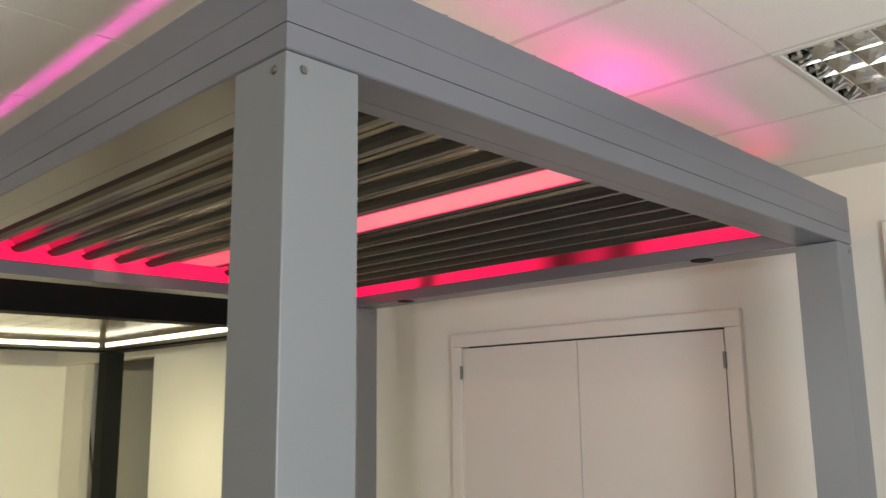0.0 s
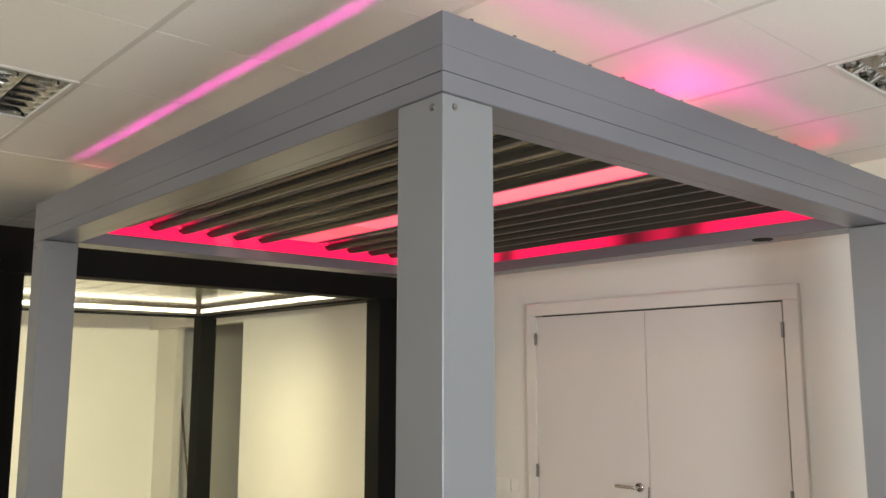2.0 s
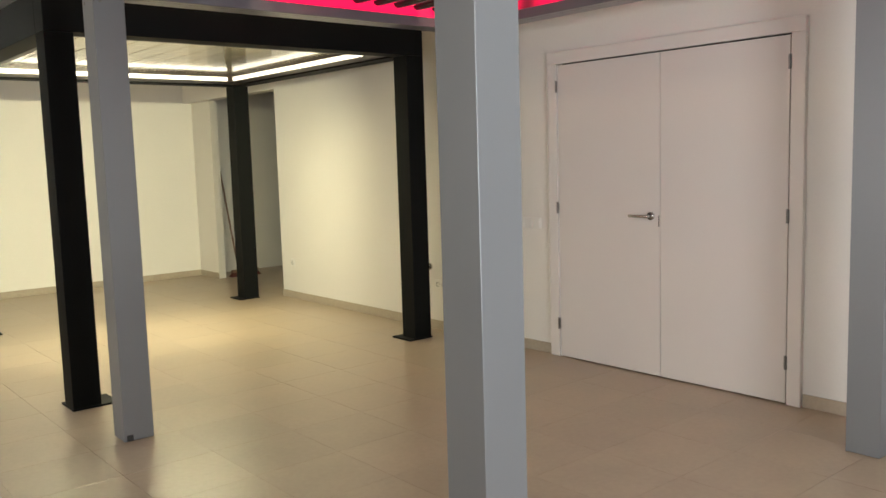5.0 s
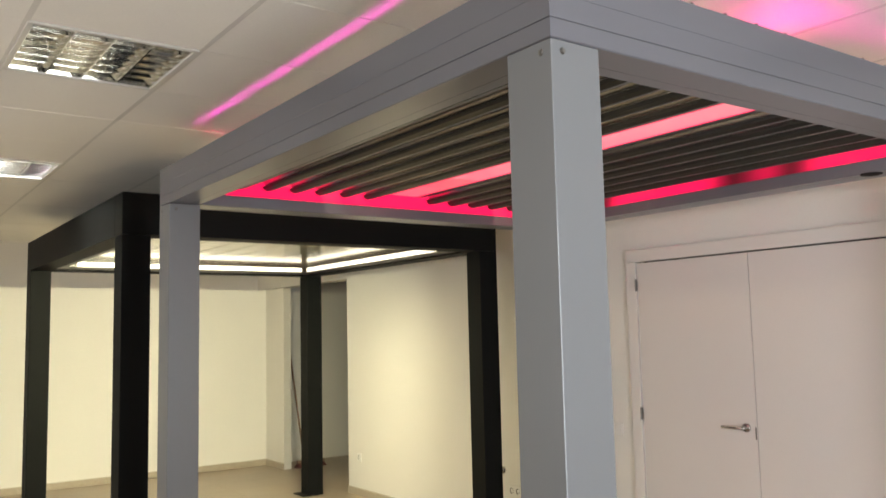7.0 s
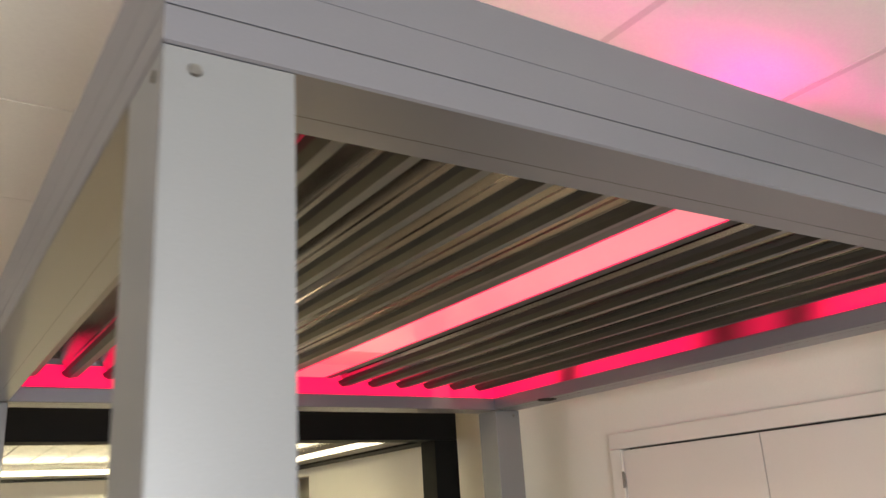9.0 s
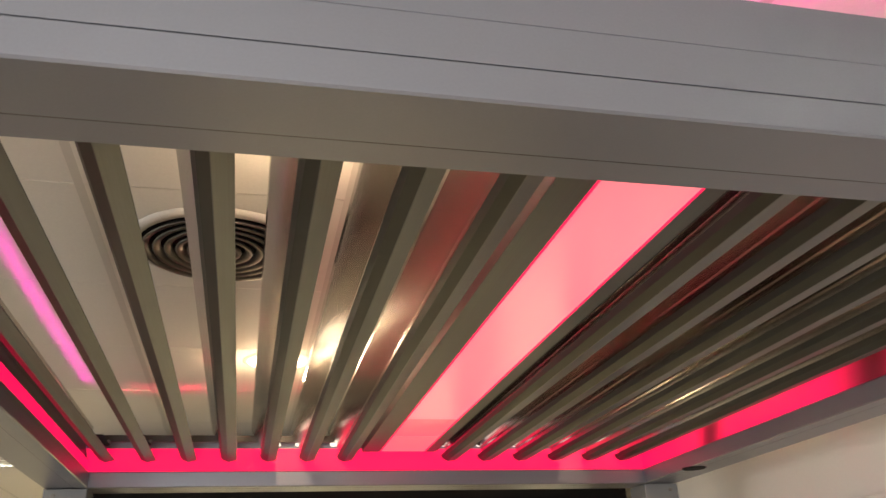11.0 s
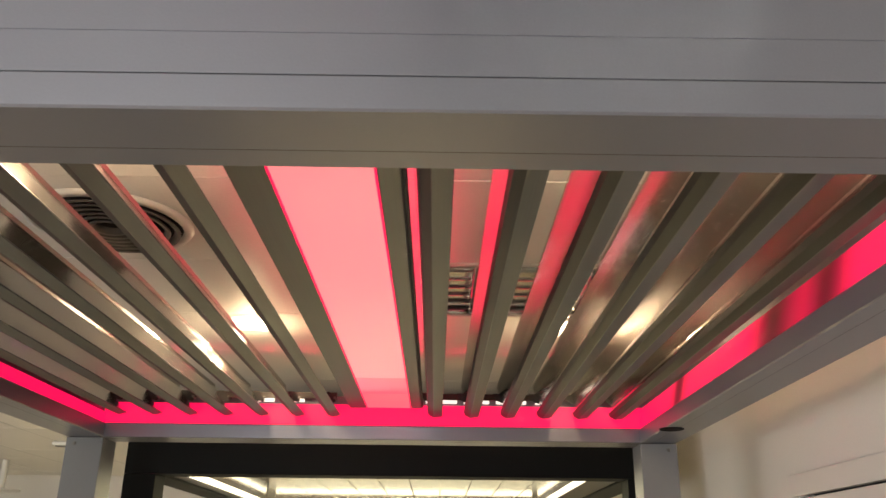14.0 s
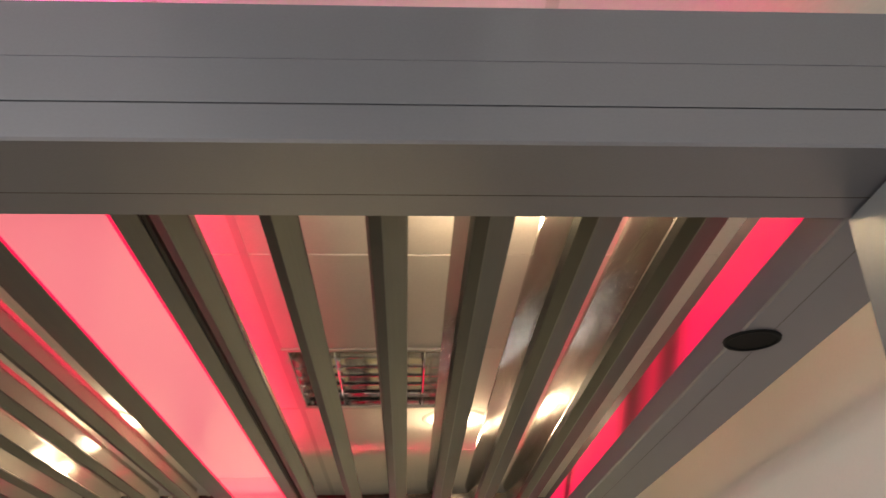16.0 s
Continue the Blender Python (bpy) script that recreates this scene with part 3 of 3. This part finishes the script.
def blade_mesh(x, inner, edge=False):
    """Smooth web with a low rib and hooked top edge, or its foot flange; turned about the pivot."""
    if edge:
        sec = [(-0.0205, 0.001), (-0.036, 0.015), (-0.036, 0.030), (-0.0085, 0.036), (-0.016, 0.0095)]
    elif inner:
        sec = [(-0.006, 0.010), (0.006, 0.010), (0.0062, 0.060), (0.0055, 0.105), (0.005, 0.140), (0.012, 0.149), (0.010, 0.155), (-0.002, 0.151), (-0.006, 0.140), (-0.0065, 0.105), (-0.007, 0.060), (-0.0085, 0.054), (-0.0085, 0.040), (-0.007, 0.034)]
    else:
        sec = [(-0.021, 0.002), (-0.019, 0.0), (0.019, 0.0), (0.021, 0.002), (0.021, 0.007), (0.016, 0.009), (-0.016, 0.009), (-0.021, 0.007)]
    tilt = radians(TILT_WEST if x < 1.3 else TILT_EAST)
    c, s = math.cos(tilt), math.sin(tilt)
    ends = []
    for y in (Y0, Y1):
        ends.append([(x + u * c - v * s, y, 2.374 + u * s * (1 if inner else 0.35) + v * c) for u, v in sec])
    return add_loft(bmesh.new(), ends)


LEFT_X = [1.143 - 0.153 * k for k in range(7)]
RIGHT_X = [1.578 + 0.156 * k for k in range(6)]
for x in LEFT_X + RIGHT_X:
    bl = part("roof_blade", blade_mesh(x, True), M_BLADE, perg)
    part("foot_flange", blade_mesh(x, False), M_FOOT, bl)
    # dark strip added for the shaded side of the blade
    part("edge_profile", blade_mesh(x, False, True), M_EDGE, bl, "sloping blade edge with the shade beside the foot in its colour")
    lever = [(x - 0.075, 2.478), (x - 0.036, 2.478), (x - 0.006, 2.440), (x - 0.014, 2.432), (x - 0.034, 2.436), (x - 0.062, 2.449)]
    part("lever", add_loft(bmesh.new(), [[(u, y, z) for u, z in lever] for y in (Y1 + 0.0005, Y1 + 0.0025)]), M_SEAM, bl, "small black lever plate at the blade end")
    part("pivot_pin", add_cyl(bmesh.new(), (x - 0.012, Y1, 2.452), 0.006, 0.04, "y", 10), M_DARKSTEEL, bl)
# actuator rail behind the blade ends
part("link_rail", box((LEFT_X[-1] - 0.05, Y1 + 0.003, 2.449), (1.14, Y1 + 0.009, 2.476), 0.001), M_GUTTER, perg, "dark linkage rail joining the blades")
part("link_rail", box((1.52, Y1 + 0.003, 2.449), (RIGHT_X[-1] + 0.02, Y1 + 0.009, 2.476), 0.001), M_GUTTER, perg, "dark linkage rail joining the blades")

# glowing strips added in place of brightness showing through the gaps
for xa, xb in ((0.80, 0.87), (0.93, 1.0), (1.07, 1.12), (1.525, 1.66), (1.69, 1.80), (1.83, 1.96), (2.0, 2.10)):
    part("slot_glow", box((xa, Y1 + 0.003, 2.434), (xb, Y1 + 0.009, 2.4475), 0.001), M_SLOT, perg, "glowing strip put for the bright gap under the linkage rail")

# fixed light box between the blades
fb = bmesh.new()
add_box(fb, (1.200, Y0, 2.410), (1.272, Y1, 2.446), 0.002)
add_box(fb, (1.464, Y0, 2.410), (1.506, Y1, 2.446), 0.002)
add_box(fb, (1.272, Y0, 2.420), (1.464, Y1, 2.446))
lb = part("light_box", fb, M_FOOT, perg, "grey aluminium light box with a glowing underside")
part("diffuser", box((1.2735, Y0 + 0.001, 2.4115), (1.4625, 2.14, 2.4195), 0.001), M_PANEL, lb, "glowing pale pink diffuser panel")
part("diffuser_end", box((1.2735, 2.142, 2.4115), (1.4625, 2.44, 2.4195), 0.001), M_PANEL_END, lb, "deeper pink end piece of the diffuser")
part("diffuser_tip", box((1.2735, 2.442, 2.4115), (1.4625, Y1 - 0.001, 2.4195), 0.001), M_PANEL_TIP, lb, "salmon end strip of the diffuser")
for xa, xb in ((1.2722, 1.2765), (1.4595, 1.4638)):
    part("diffuser_edge", box((xa, Y0 + 0.002, 2.4092), (xb, Y1 - 0.002, 2.4112)), M_LED, lb, "thin saturated glowing line along the diffuser")
part("gasket", box((1.5065, Y0, 2.414), (1.514, Y1, 2.444)), M_SEAM, lb, "black rubber edge")

# ---- black pergola ----
KX0, KX1, KY0, KY1, KP = -0.02, 2.718, 3.55, 6.585, 0.162
KB, KT = 2.205, 2.45
kp = thing("pergola", ((KX0 + KX1) / 2, (KY0 + KY1) / 2, 0), "black aluminium pergola with cream roof panels and white light bars", "pergola")
for x0 in (KX0, KX1 - KP):
    for y0 in (KY0, KY1 - KP):
        p = part("post", post_mesh(x0, y0, x0 + KP, y0 + KP, KB - 0.002), M_BLACK, kp)
        xa, xb = (x0 - 0.005, x0 + KP + 0.10) if x0 < 1 else (x0 - 0.06, x0 + KP + 0.005)
        part("base_plate", box((xa, y0 - 0.01, 0.0), (xb, y0 + KP + 0.06, 0.012), 0.002), M_BLACK, p)
for a, b in (((KX0, KY0), (KX1, KY0 + KP)), ((KX0, KY1 - KP), (KX1, KY1)), ((KX0, KY0 + KP + 0.001), (KX0 + KP, KY1 - KP - 0.001)), ((KX1 - KP, KY0 + KP + 0.001), (KX1, KY1 - KP - 0.001))):
    part("beam", box((a[0], a[1], KB), (b[0], b[1], KT), 0.003), M_BLACK, kp)
ix0, ix1, iy0, iy1 = KX0 + KP, KX1 - KP, KY0 + KP, KY1 - KP
LX0, LX1, LY0, LY1 = 0.21, 2.40, 3.83, 6.135
for a, b in (((ix0, iy0), (LX0, iy1)), ((LX1, iy0), (ix1, iy1)), ((LX0, iy0), (LX1, LY0)), ((LX0, LY1), (LX1, iy1))):
    part("gutter", box((a[0], a[1], 2.218), (b[0], b[1], 2.30)), M_GUTTER, kp, "dark brown inner gutter")
for a, b in (((LX0 + 0.08, LY1 - 0.013), (LX1 - 0.05, LY1 - 0.001)), ((LX0 + 0.08, LY0 + 0.001), (LX1 - 0.05, LY0 + 0.013)), ((LX0 + 0.001, LY0 + 0.05), (LX0 + 0.013, LY1 - 0.05)), ((LX1 - 0.013, LY0 + 0.05), (LX1 - 0.001, LY1 - 0.05))):
    part("light_bar", box((a[0], a[1], 2.222), (b[0], b[1], 2.258), 0.003), M_WARM, kp, "lit warm white light bar")
n = 11
for k in range(n):
    w = (LX1 - LX0) / n
    part("roof_panel", box((LX0 + w * k + 0.003, LY0 + 0.014, 2.288), (LX0 + w * (k + 1) - 0.003, LY1 - 0.014, 2.31), 0.002), M_CREAM, kp, "glossy cream roof panel")
part("roof_cover", box((LX0, LY0, 2.316), (LX1, LY1, 2.33)), M_CREAM, kp)

# ---- floor tiles ----
TP, TX0, TY0 = 0.45, -0.62, 0.06
tile_bm = bmesh.new()
add_box(tile_bm, (0.0008, 0.0008, -0.006), (TP - 0.0008, TP - 0.0008, 0.0))
tile_me = bpy.data.meshes.new("tile")
tile_bm.to_mesh(tile_me)
tile_bm.free()
tile_me.materials.append(M_TILE)
rest = bmesh.new()
for i in range(math.floor((XW - TX0) / TP), math.ceil((4.9 - TX0) / TP)):
    for j in range(math.floor((YS - TY0) / TP), math.ceil((YN - TY0) / TP)):
        x, y = TX0 + i * TP, TY0 + j * TP
        x1, y1 = min(x + TP, 4.9), min(y + TP, YN)
        if -1.6 < x < 2.9 and -0.5 < y < 8.1:
            ob = new("tile", tile_me)
            ob.parent = floor
            ob.location = (x, y, 0)
        elif x1 > XW + 0.02 and y1 > YS + 0.02:
            add_box(rest, (max(x, XW) + 0.0012, max(y, YS) + 0.0012, -0.006), (x1 - 0.0012, y1 - 0.0012, 0.0))
tagged(part("tiles_beyond", rest, M_TILE, floor), kind="stuff")
